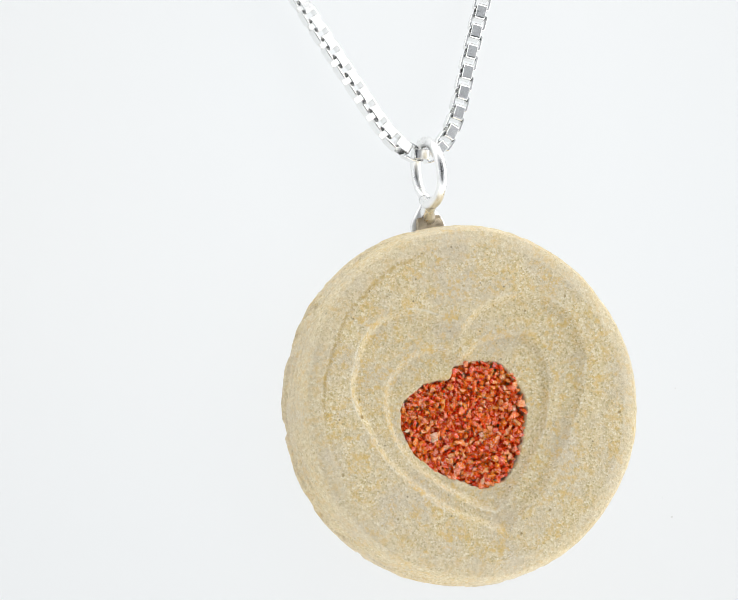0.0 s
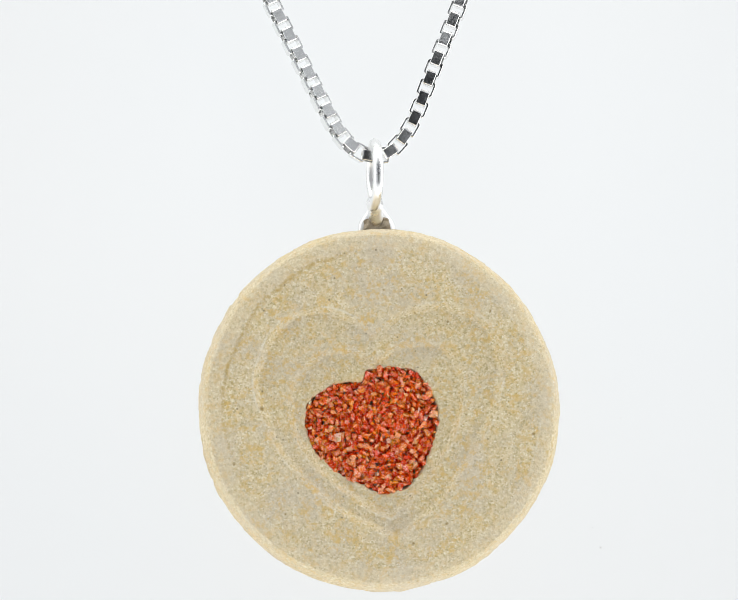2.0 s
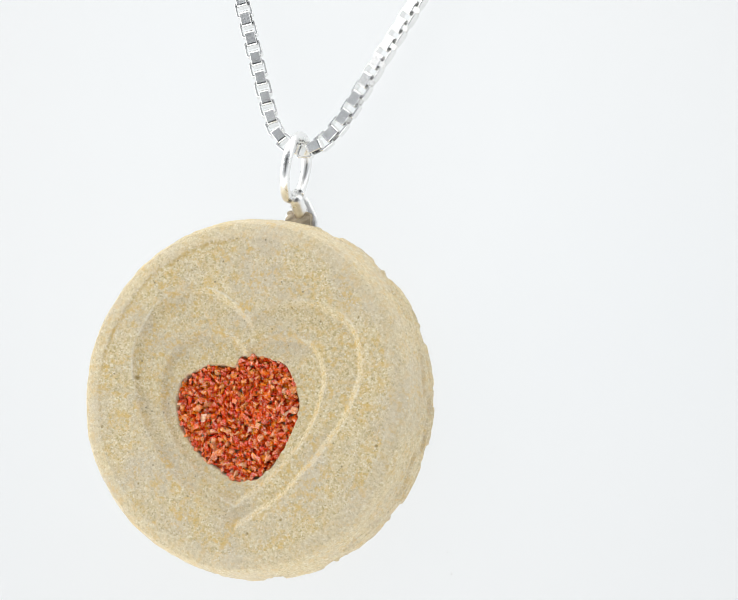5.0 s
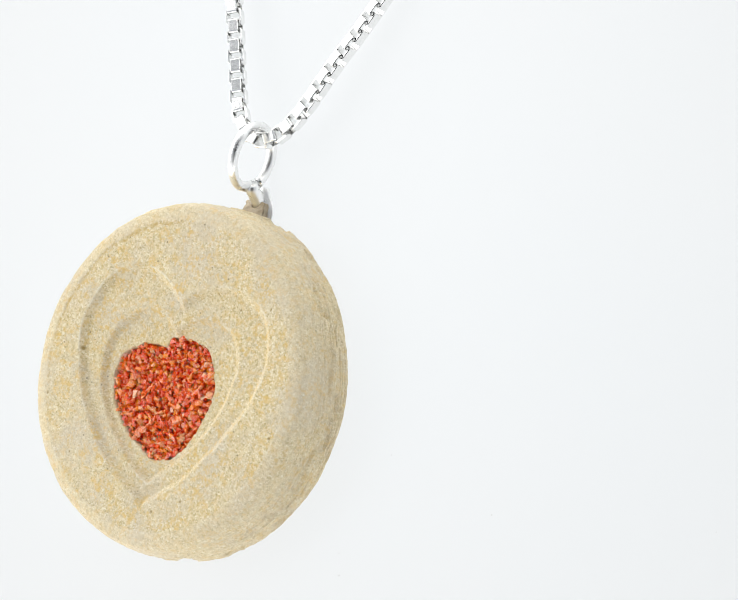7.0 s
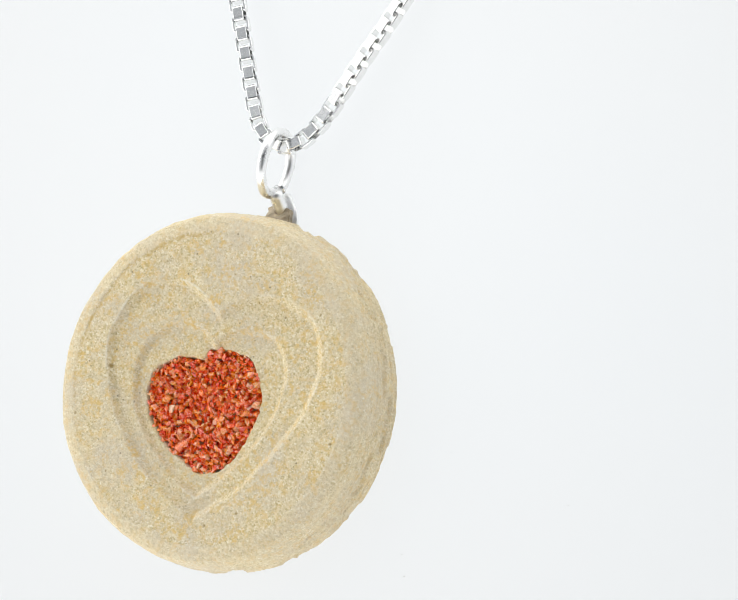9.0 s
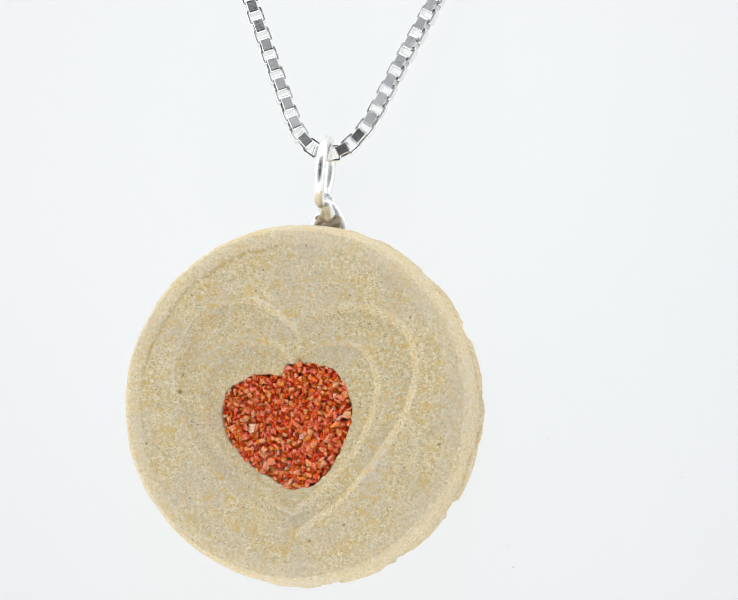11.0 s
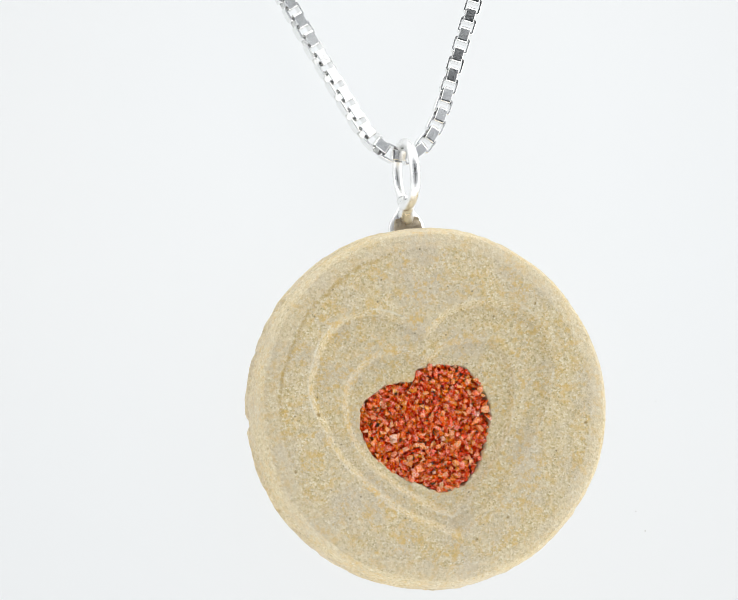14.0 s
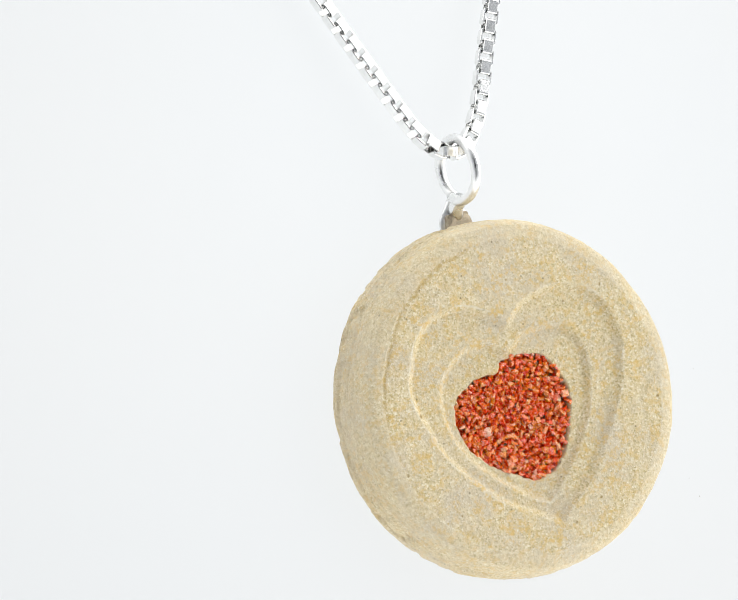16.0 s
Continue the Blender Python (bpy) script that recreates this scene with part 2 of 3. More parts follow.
def build_panel():
    thing = empty("light_panel", on_panel(0, 0))
    bm = bmesh.new()
    bmesh.ops.create_cube(bm, size=1)
    bmesh.ops.scale(bm, vec=Vector((2 * PANEL_HALF, PANEL_HIGH - PANEL_LOW, PANEL_THICK)) * MM, verts=bm.verts)
    bmesh.ops.translate(bm, vec=Vector((0, (PANEL_HIGH + PANEL_LOW) / 2, -PANEL_THICK / 2)) * MM, verts=bm.verts)
    bmesh.ops.bevel(bm, geom=bm.edges[:], offset=0.4 * MM, segments=2, affect="EDGES")
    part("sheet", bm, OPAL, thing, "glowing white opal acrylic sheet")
    for x, y, r in ((15.9, -10.8, 0.055), (15.3, -9.2, 0.035), (17.7, -0.7, 0.03), (28.4, -2.7, 0.04), (48.3, 1.2, 0.035)):
        bm = bmesh.new()
        bmesh.ops.create_icosphere(bm, subdivisions=1, radius=r * MM)
        bmesh.ops.scale(bm, vec=(1.2, 1, 0.5), verts=bm.verts)
        bmesh.ops.translate(bm, vec=Vector((x, y, 0.3 * r)) * MM, verts=bm.verts)
        part("dust_speck", bm, DUST, thing, "tiny grey dust speck")
    return tagged(thing, "glowing white acrylic light panel leaning back on the floor", "light panel")


# ---- the pendant: its own space has the disc's centre at 0, 0 and the panel at z 0, in mm ----
DISC = (-1.35, 0.20)
FACE, LEVEL_1, LEVEL_2, POCKET = 6.0, 5.5, 5.06, 3.8
OUTER_HEART = [(-0.2, 5.8, 1), (-1.7, 6.95), (-3.7, 7.7), (-5.8, 7.72), (-7.6, 6.75), (-9.2, 4.5), (-9.7, 1.2), (-8.1, -2.9), (-6.1, -5.6), (-3.0, -8.2),
               (1.15, -10.3, 1), (3.1, -8.6), (5.5, -6.2), (7.9, -2.5), (9.3, 0.8), (9.6, 3.6), (8.5, 6.4), (6.2, 7.85), (3.2, 7.95), (1.2, 7.1)]
INNER_HEART = [(-0.5, 3.6, 1), (-2.2, 4.55), (-4.2, 4.4), (-6.3, 2.9), (-7.1, 0.8), (-6.8, -1.8), (-5.3, -4.3), (-3.2, -6.3), (-0.8, -7.9),
               (0.7, -8.5, 1), (2.1, -7.1), (4.0, -5.1), (5.6, -2.4), (6.4, 0.6), (6.4, 3.0), (5.1, 4.7), (3.0, 5.1), (1.1, 4.8)]
HEART_POCKET = [(-5.65, 0.2), (-4.3, 1.55), (-2.6, 2.05), (-1.4, 2.1), (-0.7, 2.95), (1.4, 3.2), (3.0, 2.55), (4.1, 0.8), (4.35, -0.9),
                (3.75, -3.4), (2.35, -5.75), (0.3, -6.6), (-1.7, -5.75), (-3.6, -4.75), (-5.05, -3.2), (-5.75, -1.4)]
# the darkest mineral spots of the face: place and radius
MARKS = [(-9.17, 0.1, 0.2), (-11.38, -4.13, 0.14), (2.78, 7.3, 0.1), (5.34, 6.62, 0.12), (8.64, 7.38, 0.1), (4.9, -8.92, 0.13), (2.32, -10.43, 0.12),
         (11.75, -2.19, 0.16), (-5.89, 8.99, 0.1), (-7.51, -8.07, 0.11), (0.4, 9.1, 0.09), (6.6, -0.6, 0.09)]
OUTER, INNER, POCKET_LINE = spline(OUTER_HEART), spline(INNER_HEART), spline(HEART_POCKET)
# shoulder, side and back of the disc: radius and height
PROFILE = [(12.45, 6.0), (12.98, 5.87), (13.38, 5.68), (13.62, 5.32), (13.78, 4.75), (13.9, 3.95), (14.0, 3.1), (14.05, 2.2), (14.06, 1.4), (13.97, 0.7), (13.65, 0.2), (12.9, 0.0)]

# turned lines round the side: height, depth and half width
LINES = [(0.55, 0.10, 0.05), (0.95, 0.14, 0.06), (1.3, 0.10, 0.04), (1.62, 0.16, 0.07), (2.05, 0.10, 0.05), (2.4, 0.14, 0.05), (2.72, 0.09, 0.04),
         (3.1, 0.13, 0.06), (3.5, 0.10, 0.05), (3.85, 0.08, 0.04), (4.2, 0.09, 0.05), (4.55, 0.06, 0.05)]


def face_height(x, y):
    """Height of the carved front, and its worn edges with painted highlights: two terraces in the shape of hearts and
    the pocket for the crystals.
    """
    wob = 0.09 * rough_field(x, y, 1.3, 5)
    outer = signed_distance(OUTER, x, y) + wob
    inner = signed_distance(INNER, x, y) + wob
    h = np.full(x.shape, FACE)
    h -= (FACE - LEVEL_1) * (1 - soft_step(outer, -0.62, 0.12))
    h -= (LEVEL_1 - LEVEL_2) * (1 - soft_step(inner, -0.54, 0.12))
    h -= (LEVEL_2 - POCKET) * (1 - soft_step(signed_distance(POCKET_LINE, x, y) + 0.12 * rough_field(x, y, 3.5, 33), -0.25, 0.12))
    # scraped lips of the terraces, here and there, doubling as painted edge highlights
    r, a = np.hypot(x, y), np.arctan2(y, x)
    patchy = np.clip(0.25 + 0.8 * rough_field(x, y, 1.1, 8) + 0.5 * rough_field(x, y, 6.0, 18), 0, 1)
    worn_highlight = patchy * (np.exp(-((outer - 0.05) / 0.09) ** 2) + 0.8 * np.exp(-((inner - 0.05) / 0.09) ** 2) + 0.6 * np.exp(-((r - 12.36) / 0.1) ** 2))
    h += 0.012 * worn_highlight
    h += 0.035 * rough_field(x, y, 0.7, 3) + 0.014 * rough_field(x, y, 5.0, 4)
    # ragged ledge near the rim, deepest at the upper left
    where = soft_step(np.cos(a - 2.45), 0.62, 0.9) + 0.35 * soft_step(np.cos(a + 2.5), 0.75, 0.95)
    ragged = 0.16 * rough_field(x, y, 1.7, 9) + 0.1 * rough_field(x, y, 7.0, 19)
    ledge = where * np.exp(-((r - 12.1 - ragged) / 0.15) ** 2)
    h -= 0.05 * ledge + 0.04 * where * soft_step(r - ragged, 12.0, 12.2)
    return h, worn_highlight, ledge


def build_disc(parent):
    spokes, rings = 480, 150
    ang = np.arange(spokes) * 2 * math.pi / spokes
    rad = np.linspace(0, 12.45, rings + 1)[1:]
    x, y = np.outer(rad, np.cos(ang)), np.outer(rad, np.sin(ang))
    # the outline is not quite round
    out = 1 + 0.0045 * np.sin(2 * ang + 3.5) + 0.002 * np.sin(5 * ang + 2) + 0.002 * np.sin(11 * ang)
    out -= 0.006 * soft_step(np.cos(ang - 2.5), 0.93, 1.0)
    z, worn_highlight, ledge = face_height(x, y)
    layers = [np.stack([x * out, y * out, z], -1)]
    # side: finely turned, with chips
    fine = []
    for (r0, z0), (r1, z1) in zip(PROFILE, PROFILE[1:]):
        fine += [(r0 + (r1 - r0) * s, z0 + (z1 - z0) * s) for s in np.arange(15) / 15]
    fine = np.array(fine[1:] + [PROFILE[-1]])
    edge = z[-1] - FACE
    rng = np.random.RandomState(7)
    grooves = []
    for k, (r, h) in enumerate(fine):
        side = soft_step(np.array(4.9 - h), 0, 0.8) * soft_step(np.array(h), 0.1, 0.8)
        px, py = r * np.cos(ang), r * np.sin(ang)
        arc = 13.5 * np.minimum(ang, 2 * math.pi - ang)
        # thin turned lines, each wandering and fading along the rim
        cut = side * (0.03 * math.sin(9.0 * h) + 0.008 * rng.uniform(-1, 1)) * np.ones(spokes)
        for g, (level, deep, thin) in enumerate(LINES):
            off = h - level - 0.07 * rough_field(arc * 0.35, arc * 0, 1.0, 40 + g)
            cut -= 1.3 * side * deep * np.exp(-(off / thin) ** 2) * np.clip(0.6 + 0.8 * rough_field(arc, arc * 0, 0.5, 70 + g), 0, 1)
        chips = 0.045 * rough_field(px, py + 3.0 * h, 3.0, 12)
        bites = 0.26 * soft_step(rough_field(arc, arc * 0 + 1.6 * h, 1.3, 13), 0.05, 0.35) * side * soft_step(np.array(3.7 - h), 0, 0.8)
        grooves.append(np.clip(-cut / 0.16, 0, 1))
        rr = (r + cut + chips * min(1.0, 0.25 + k / 45) - bites) * out
        layers.append(np.stack([rr * np.cos(ang), rr * np.sin(ang), h + edge * max(0, 1 - k / 30)], -1)[None])
    grid = np.concatenate(layers)
    rows_n = grid.shape[0]
    verts = [(0, 0, POCKET)] + grid.reshape(-1, 3).tolist() + [(0, 0, 0)]
    faces = [(0, 1 + j, 1 + (j + 1) % spokes) for j in range(spokes)]
    for i in range(rows_n - 1):
        a = 1 + i * spokes
        faces += [(a + j, a + spokes + j, a + spokes + (j + 1) % spokes, a + (j + 1) % spokes) for j in range(spokes)]
    last = 1 + (rows_n - 1) * spokes
    faces += [(last + j, len(verts) - 1, last + (j + 1) % spokes) for j in range(spokes)]
    ob = mesh_object("stone_disc", np.array(verts) * MM, faces, STONE)
    marks = np.zeros(x.shape)
    for mx, my, mr in MARKS:
        marks = np.maximum(marks, np.exp(-((x - mx) ** 2 + (y - my) ** 2) / mr ** 2))
    for name, field in (("worn_highlight", worn_highlight), ("ledge", ledge), ("marks", marks)):
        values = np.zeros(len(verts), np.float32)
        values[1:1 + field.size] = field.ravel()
        if name == "marks":
            groove_tint = np.zeros(len(verts), np.float32)
            groove_tint[1 + field.size:-1] = np.concatenate(grooves)
            ob.data.attributes.new("grooves", "FLOAT", "POINT").data.foreach_set("value", groove_tint)
            rim = np.zeros(len(verts), np.float32)
            rim[1 + field.size:] = 1.0
            rim[1:1 + field.size] = soft_step(np.repeat(rad, spokes), 12.2, 12.45)
            ob.data.attributes.new("rim", "FLOAT", "POINT").data.foreach_set("value", rim)
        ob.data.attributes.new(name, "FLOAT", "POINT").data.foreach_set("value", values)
    ob.parent = parent
    return tagged(ob, "round sandstone disc carved with nested heart terraces")


def crystal_bm(rng, size=1.0):
    bm = bmesh.new()
    stretch = rng.uniform(0.7, 1.3, 3)
    for _ in range(12):
        v = rng.normal(size=3)
        bm.verts.new(tuple(0.5 * size * stretch * v / np.linalg.norm(v) * rng.uniform(0.75, 1.15)))
    bmesh.ops.convex_hull(bm, input=bm.verts[:])
    loose = [v for v in bm.verts if not v.link_faces]
    bmesh.ops.delete(bm, geom=loose, context="VERTS")
    bmesh.ops.recalc_face_normals(bm, faces=bm.faces[:])
    return bm


def scatter(rng, count, gap, inset):
    """Random places inside the pocket, at least gap apart."""
    tries = np.stack([rng.uniform(-6, 4.6, count * 25), rng.uniform(-7, 3.5, count * 25)], -1)
    tries = tries[signed_distance(POCKET_LINE, tries[:, 0], tries[:, 1]) < -inset]
    got = np.zeros((0, 2))
    for p in tries:
        if len(got) == count:
            break
        if not len(got) or ((got - p) ** 2).sum(1).min() > gap * gap:
            got = np.vstack([got, p])
    return got


def build_crystals(parent):
    rng = np.random.RandomState(21)
    inlay = new("crystal_inlay", None)
    inlay.parent = parent
    shapes = []
    for k in range(24):
        bm = crystal_bm(rng)
        me = bpy.data.meshes.new("crystal")
        bm.to_mesh(me)
        bm.free()
        me.materials.append(GRAIN)
        shapes.append(me)
    # packed bed of smaller pieces, too many to count
    verts, faces = [], []
    for p in scatter(rng, 1100, 0.19, 0.08):
        bm = crystal_bm(rng, rng.uniform(0.4, 0.62))
        bm.verts.index_update()
        base, lift = len(verts), rng.uniform(POCKET + 0.6, POCKET + 1.0)
        verts += [(v.co.x + p[0], v.co.y + p[1], v.co.z + lift) for v in bm.verts]
        faces += [tuple(base + v.index for v in f.verts) for f in bm.faces]
        bm.free()
    bed = mesh_object("crystal_bed", np.array(verts) * MM, faces, GRAIN_BED, False)
    bed.parent = inlay
    tagged(bed, "packed bed of small red crystals", kind="stuff")
    for p in scatter(rng, 298, 0.4, 0.0):
        ob = new("crystal", shapes[rng.randint(len(shapes))])
        ob.parent = inlay
        s = rng.choice([0.44, 0.53, 0.62, 0.76], p=[0.3, 0.36, 0.26, 0.08])
        turn = Euler(rng.uniform(0, 6.28, 3)).to_matrix().to_4x4()
        ob.matrix_basis = Matrix.Translation(Vector((p[0], p[1], POCKET + rng.uniform(0.85, 1.25))) * MM) @ turn @ Matrix.Scale(s * MM, 4)
    return inlay


def tube(points, radii, sides=14, closed=False):
    """A round wire along the points, in metres."""
    bm = bmesh.new()
    pts = [Vector(p) for p in points]
    n = len(pts)
    loops, side = [], None
    for i, p in enumerate(pts):
        a = pts[(i - 1) % n] if closed or i else pts[0]
        b = pts[(i + 1) % n] if closed or i < n - 1 else pts[-1]
        d = (b - a).normalized()
        if side is None:
            side = d.orthogonal().normalized()
        side = (side - d * side.dot(d)).normalized()
        up = d.cross(side)
        loops.append([bm.verts.new(p + radii[i] * (math.cos(2 * math.pi * k / sides) * side + math.sin(2 * math.pi * k / sides) * up)) for k in range(sides)])
    for i in range(n if closed else n - 1):
        a, b = loops[i], loops[(i + 1) % n]
        for k in range(sides):
            bm.faces.new((a[k], a[(k + 1) % sides], b[(k + 1) % sides], b[k]))
    if not closed:
        bm.faces.new(loops[0])
        bm.faces.new(loops[-1][::-1])
    bmesh.ops.recalc_face_normals(bm, faces=bm.faces[:])
    return bm


RING = (0.0, 18.3, 2.78)      # centre of the wire ring; it stands across the disc's edge
RING_OUT, RING_UP, WIRE = 2.48, 2.45, 0.41
RING_TURN = 4.5               # degrees by which the ring is twisted about its upright


def build_bail(parent):
    cx, cy, cz = RING
    bail = new("bail", None)
    bail.parent = parent
    # round wire ring whose end sweeps back and down into the foot
    pts, rad = [], []
    for k in range(73):
        a = math.radians(-128 + 360 * k / 72)
        low = max(0.0, -math.sin(a)) ** 3
        out = RING_OUT * math.cos(a)
        pts.append(Vector((cx + 0.22 * (k / 36 - 1) * low + out * math.sin(radians(RING_TURN)), cy + RING_UP * math.sin(a), cz + out * math.cos(radians(RING_TURN)))) * MM)
        rad.append(WIRE * (1 + 0.04 * math.sin(3 * a)) * MM)
    part("ring", tube(pts, rad), BAIL_SILVER, bail, "polished silver wire ring", True)
    # neck: hammered wire from under the ring to the back of the disc
    pts = [(0.12, -2.2, -0.6), (0.05, -2.5, -1.0), (0.0, -2.85, -1.55), (0.1, -3.2, -1.95), (0.18, -3.7, -2.2)]
    part("neck", tube([Vector((cx + x, cy + y, cz + z)) * MM for x, y, z in pts], [r * MM for r in (0.52, 0.56, 0.58, 0.6, 0.6)]), BAIL_SILVER, bail, "", True)
    # flared foot behind the block
    bm = bmesh.new()
    rings = []
    for y, half, thick in ((-2.1, 0.3, 0.4), (-2.45, 0.5, 0.5), (-2.8, 0.72, 0.52), (-3.15, 0.95, 0.52), (-3.5, 1.15, 0.5), (-3.9, 1.28, 0.5), (-4.4, 1.3, 0.5), (-4.9, 1.3, 0.45)):
        rings.append([bm.verts.new(Vector((cx + 0.14 + 1.12 * half * math.cos(b), cy + y, cz - 2.44 + 0.62 * thick * math.sin(b))) * MM) for b in np.arange(20) * 2 * math.pi / 20])
    for a, b in zip(rings, rings[1:]):
        for k in range(20):
            bm.faces.new((a[k], a[(k + 1) % 20], b[(k + 1) % 20], b[k]))
    bm.faces.new(rings[0])
    bm.faces.new(rings[-1])
    bmesh.ops.recalc_face_normals(bm, faces=bm.faces[:])
    part("foot", bm, SATIN_SILVER, bail, "flared silver foot", True)
    # rough block, let into the edge of the disc
    bm = bmesh.new()
    bmesh.ops.create_cube(bm, size=1)
    bmesh.ops.subdivide_edges(bm, edges=bm.edges[:], cuts=5, use_grid_fill=True)
    for v in bm.verts:
        c = v.co.copy()
        wide = 2.3 - 0.45 * (c.y + 0.5)
        c = Vector((c.x * wide, c.y * 1.3, c.z * (1.35 - 0.45 * (c.y + 0.5))))
        c += 0.06 * noise.noise_vector(c * 2.6)
        v.co = (c + Vector((cx + 0.15, cy - 3.95, cz - 2.2))) * MM
    bmesh.ops.bevel(bm, geom=[e for e in bm.edges if e.calc_face_angle(0) > 0.9], offset=0.07 * MM, segments=2, affect="EDGES")
    part("block", bm, STONE_TINT_SILVER, bail, "silver block let into the stone, brown with a painted reflection of it")
    return bail


def build_pendant():
    thing = empty("pendant", on_panel(*DISC))
    build_disc(thing)
    build_crystals(thing)
    build_bail(thing)
    return tagged(thing, "round sandstone pendant with red crystal heart on a silver ring", "pendant")


# ---- the box chain: square links, every other one turned by 90 degrees ----
LINK_ACROSS, LINK_LONG, LINK_BAND, LINK_THICK, LINK_PITCH = 1.30, 1.26, 0.80, 0.18, 0.837


def link_mesh():
    """A flat strip bent into a rounded square; y runs along the chain, z out of the flat side."""
    outline = []
    for sx, sy, a0 in ((1, 1, 0), (-1, 1, 90), (-1, -1, 180), (1, -1, 270)):
        for a in (0, 30, 60, 90):
            outline.append((sx, sy, math.radians(a0 + a)))
    bm = bmesh.new()
    rings = []
    for inset, half in ((0.0, LINK_BAND / 2 - 0.04), (0.04, LINK_BAND / 2), (LINK_THICK, LINK_BAND / 2), (LINK_THICK, -LINK_BAND / 2), (0.04, -LINK_BAND / 2), (0.0, -LINK_BAND / 2 + 0.04)):
        ring = []
        for sx, sy, a in outline:
            r = max(0.2 - inset, 0.05)
            z = sx * (LINK_ACROSS / 2 - 0.2) + r * math.cos(a) 
            y = sy * (LINK_LONG / 2 - 0.2) + r * math.sin(a)
            ring.append(bm.verts.new(Vector((half, y, z)) * MM))
        rings.append(ring)
    n = len(outline)
    for a, b in zip(rings, rings[1:] + rings[:1]):
        for k in range(n):
            bm.faces.new((a[k], a[(k + 1) % n], b[(k + 1) % n], b[k]))
    bmesh.ops.recalc_face_normals(bm, faces=bm.faces[:])
    me = bpy.data.meshes.new("link")
    bm.to_mesh(me)
    bm.free()
    me.materials.append(CHAIN_SILVER)
    return me


def chain_line():
    """The line of the chain on the panel, from behind its upper edge through the ring and back: x, y, z and twist."""
    low = Vector((DISC[0] + RING[0], RING[1] + RING_UP - WIRE - 0.62 + DISC[1], 0))
    top = PANEL_HIGH - low.y - 1.0
    left = [(-0.95, 0.22, 2.5), (-1.95, 0.92, 2.6), (-2.85, 2.05, 2.45), (-3.74, 3.7, 2.3), (-5.58, 7.5, 2.05), (-7.72, 12.0, 1.8), (-13.3, 24.0, 1.15), (-18.6, top, 0.75)]
    right = [(0.9, 0.22, 2.4), (1.78, 0.9, 2.3), (2.65, 2.05, 2.2), (3.5, 3.7, 2.1), (5.05, 7.5, 1.88), (6.97, 12.0, 1.5), (11.9, 24.0, 0.95), (16.4, top, 0.75)]

    def over_edge(x, lean):
        return [(x + lean * 1.2, PANEL_HIGH - low.y + 0.75, -0.6), (x + lean * 2.2, PANEL_HIGH - low.y + 0.72, -PANEL_THICK + 0.6),
                (x + lean * 3.0, PANEL_HIGH - low.y - 1.0, -PANEL_THICK - 0.75), (x + lean * 4, PANEL_HIGH - low.y - 7.0, -PANEL_THICK - 0.75)]

    arms = left + over_edge(-18.6, -0.4)
    arms = arms[::-1] + [(0, 0, 2.5)] + right + over_edge(16.4, 0.35)
    return [low + Vector(p) for p in arms]


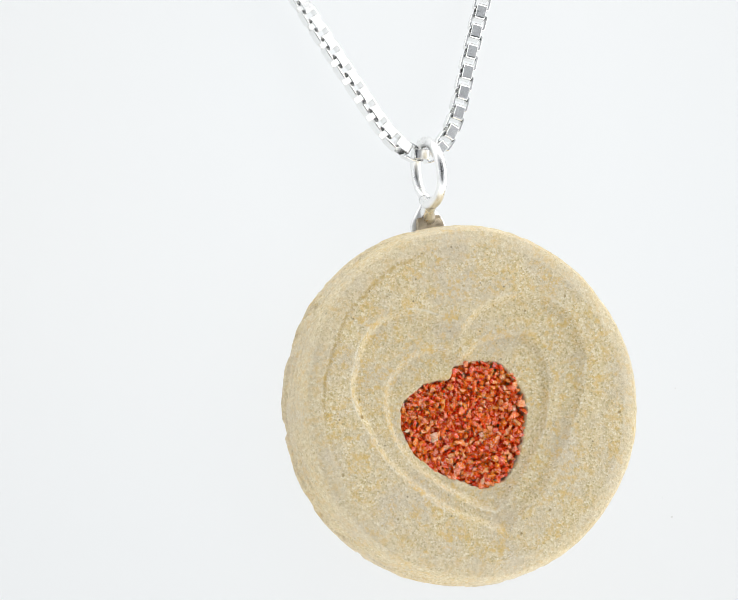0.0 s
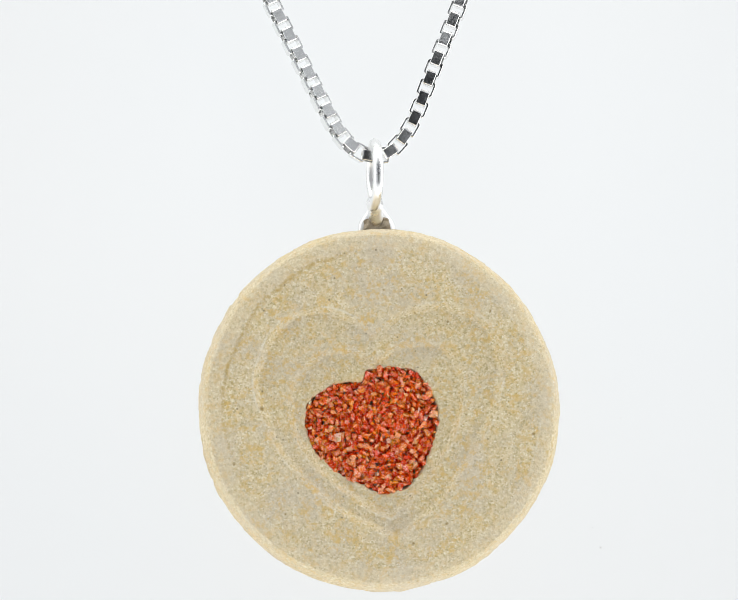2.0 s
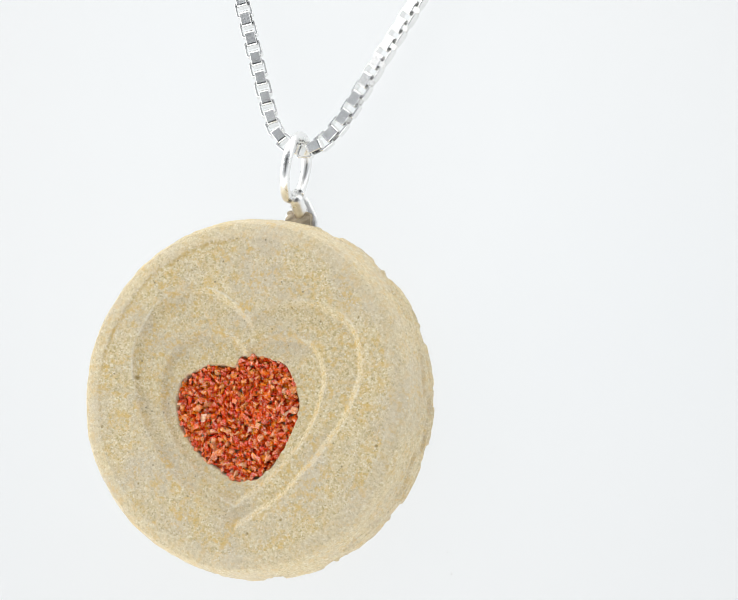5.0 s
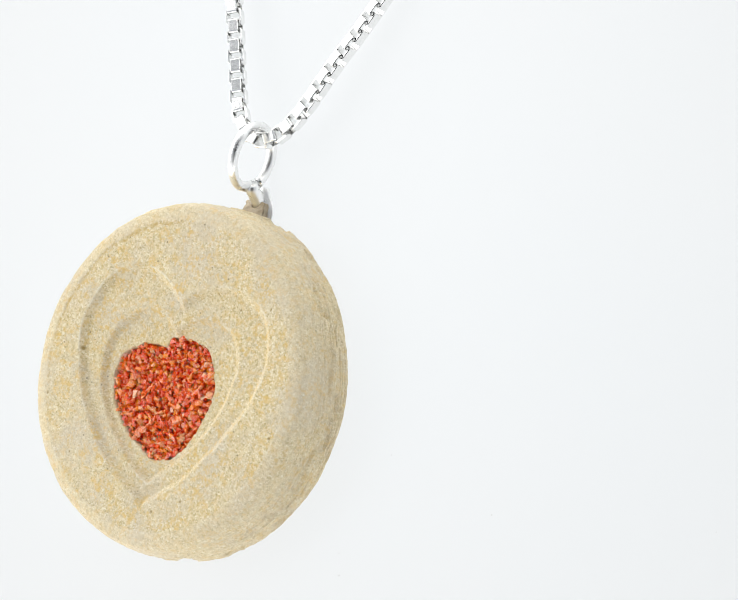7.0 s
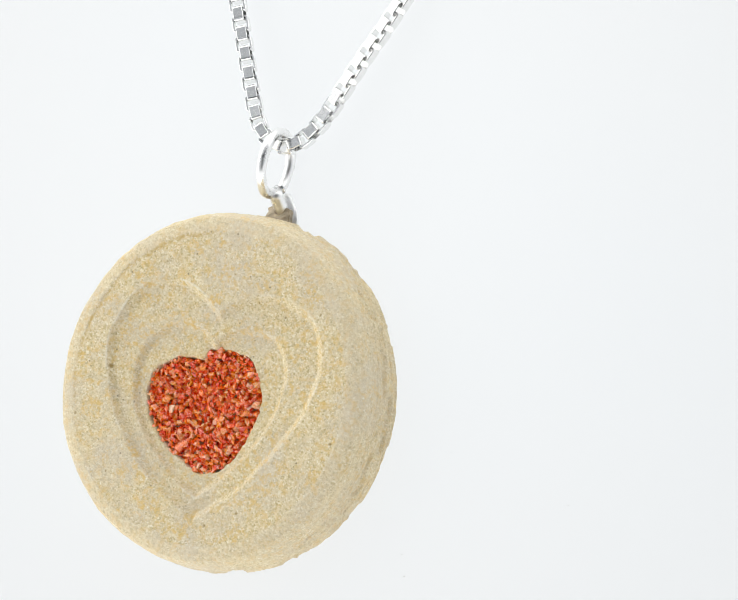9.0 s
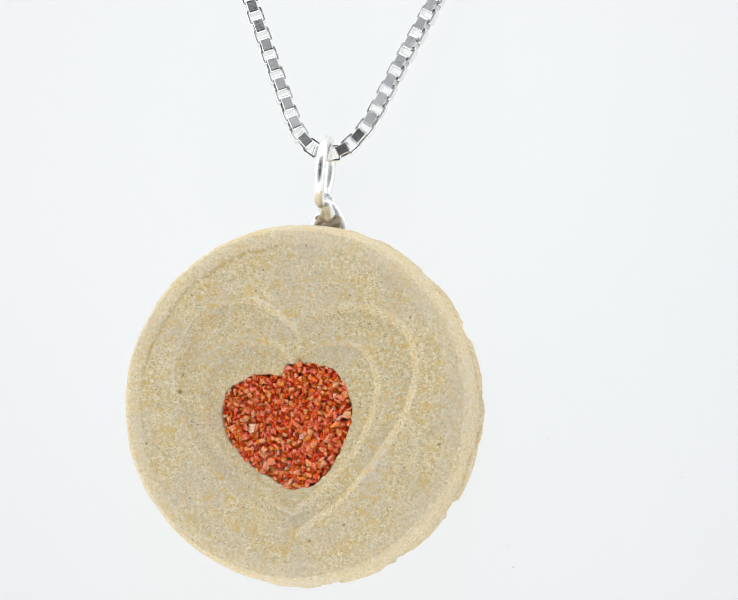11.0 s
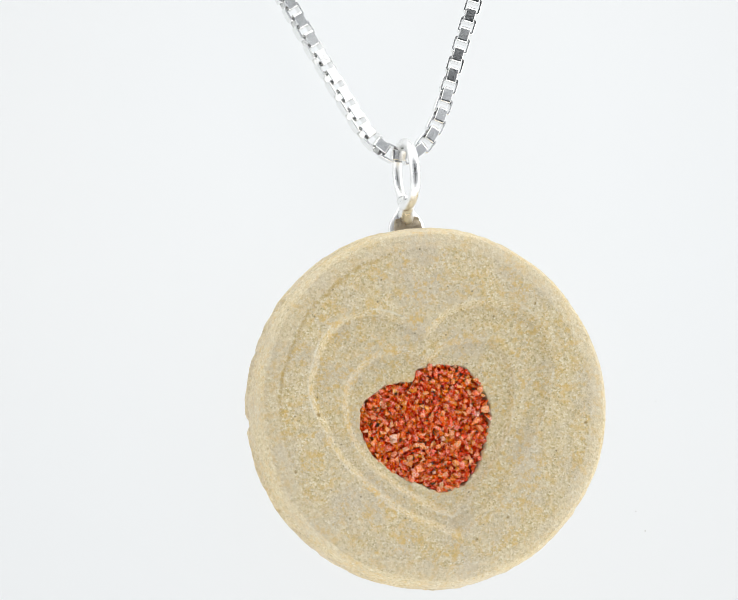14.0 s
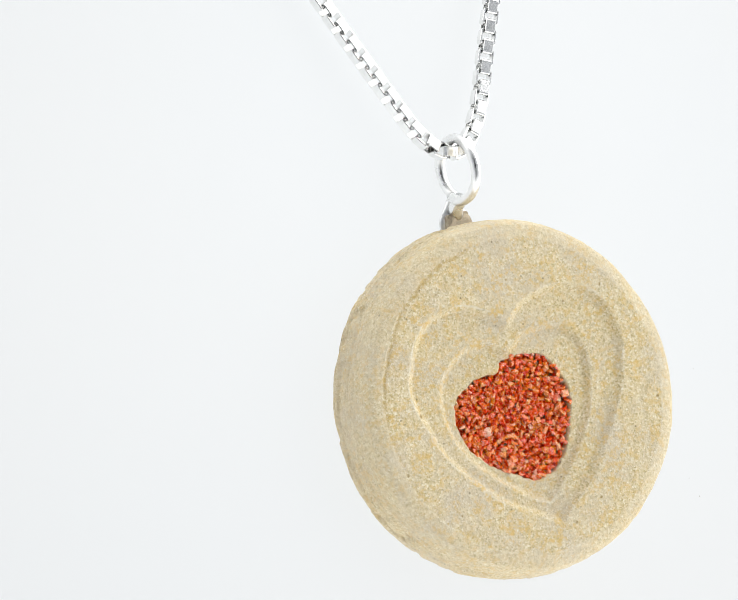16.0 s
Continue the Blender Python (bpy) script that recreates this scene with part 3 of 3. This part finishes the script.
def build_chain():
    thing = empty("necklace_chain", on_panel(DISC[0] + RING[0], DISC[1] + RING[1] + RING_UP))
    shift = Vector((DISC[0] + RING[0], DISC[1] + RING[1] + RING_UP, 0))
    ctrl = chain_line()
    dense = []
    pts = [2 * ctrl[0] - ctrl[1]] + ctrl + [2 * ctrl[-1] - ctrl[-2]]
    for i in range(1, len(pts) - 2):
        a, b, c, d = pts[i - 1:i + 3]
        for k in range(60):
            s = k / 60
            dense.append(0.5 * (2 * b + (c - a) * s + (2 * a - 5 * b + 4 * c - d) * s * s + (3 * b - a - 3 * c + d) * s ** 3))
    run = [0.0]
    for p, q in zip(dense, dense[1:]):
        run.append(run[-1] + (q - p).length)
    middle = run[min(range(len(dense)), key=lambda i: (dense[i] - ctrl[len(ctrl) // 2]).length)]
    me, rng = link_mesh(), np.random.RandomState(4)
    count_low, count_high = -int(middle / LINK_PITCH), int((run[-1] - middle) / LINK_PITCH)
    j = 0
    for k in range(count_low + 1, count_high):
        at = middle + (k + 0.5) * LINK_PITCH
        while run[j + 1] < at:
            j += 1
        s = (at - run[j]) / (run[j + 1] - run[j])
        p = dense[j].lerp(dense[j + 1], s)
        along = (dense[min(j + 6, len(dense) - 1)] - dense[max(j - 6, 0)]).normalized()
        # the links twist a little along each side
        yaw = np.interp(k, (-37, -18, -12, -7.5, -4, -2, -1, 0, 3, 6, 9, 12, 19, 37), (10, 12, 19, 24, 19, 14, 8, 3, 4, 0, -7, -9, -10, -10))
        face = Euler((0, radians(yaw + rng.normal() * 1.0), 0)).to_matrix() @ Vector((0, 0, 1))
        if p.y > PANEL_HIGH - 3:
            face = Vector((1, 0, 0.0))
        face = (face - along * face.dot(along)).normalized()
        across = along.cross(face)
        m = Matrix((across, along, face)).transposed().to_4x4()
        if k % 2 == 0:
            m = m @ Matrix.Rotation(radians(90), 4, "Y")
        m.translation = (p - shift) * MM
        ob = new("link", me)
        ob.parent = thing
        ob.matrix_basis = m
    return tagged(thing, "silver box chain hung over the panel through the pendant's ring", "chain")


build_room()
panel = build_panel()
pendant = build_pendant()
chain = build_chain()


# ---- what moves: the panel turns to and fro on a turntable, and carries pendant and chain ----


def turned(t):
    """Degrees by which the turntable has turned at t seconds."""
    if t <= TURN_AT:
        return -TURN_RATE * (t - 2.5)
    return -TURN_RATE * (TURN_AT - 2.5) + TURN_RATE * (t - TURN_AT)


def motions():
    times = [k / 2 for k in range(15)] + [7.2, 7.3, 7.4, 7.4334, 7.5, 7.6] + [k / 2 for k in range(16, 33)]
    for thing in (panel, pendant, chain):
        base = thing.matrix_basis.copy()
        walk(thing, [(t, Matrix.Rotation(radians(turned(t)), 4, "Z") @ base) for t in times])


motions()
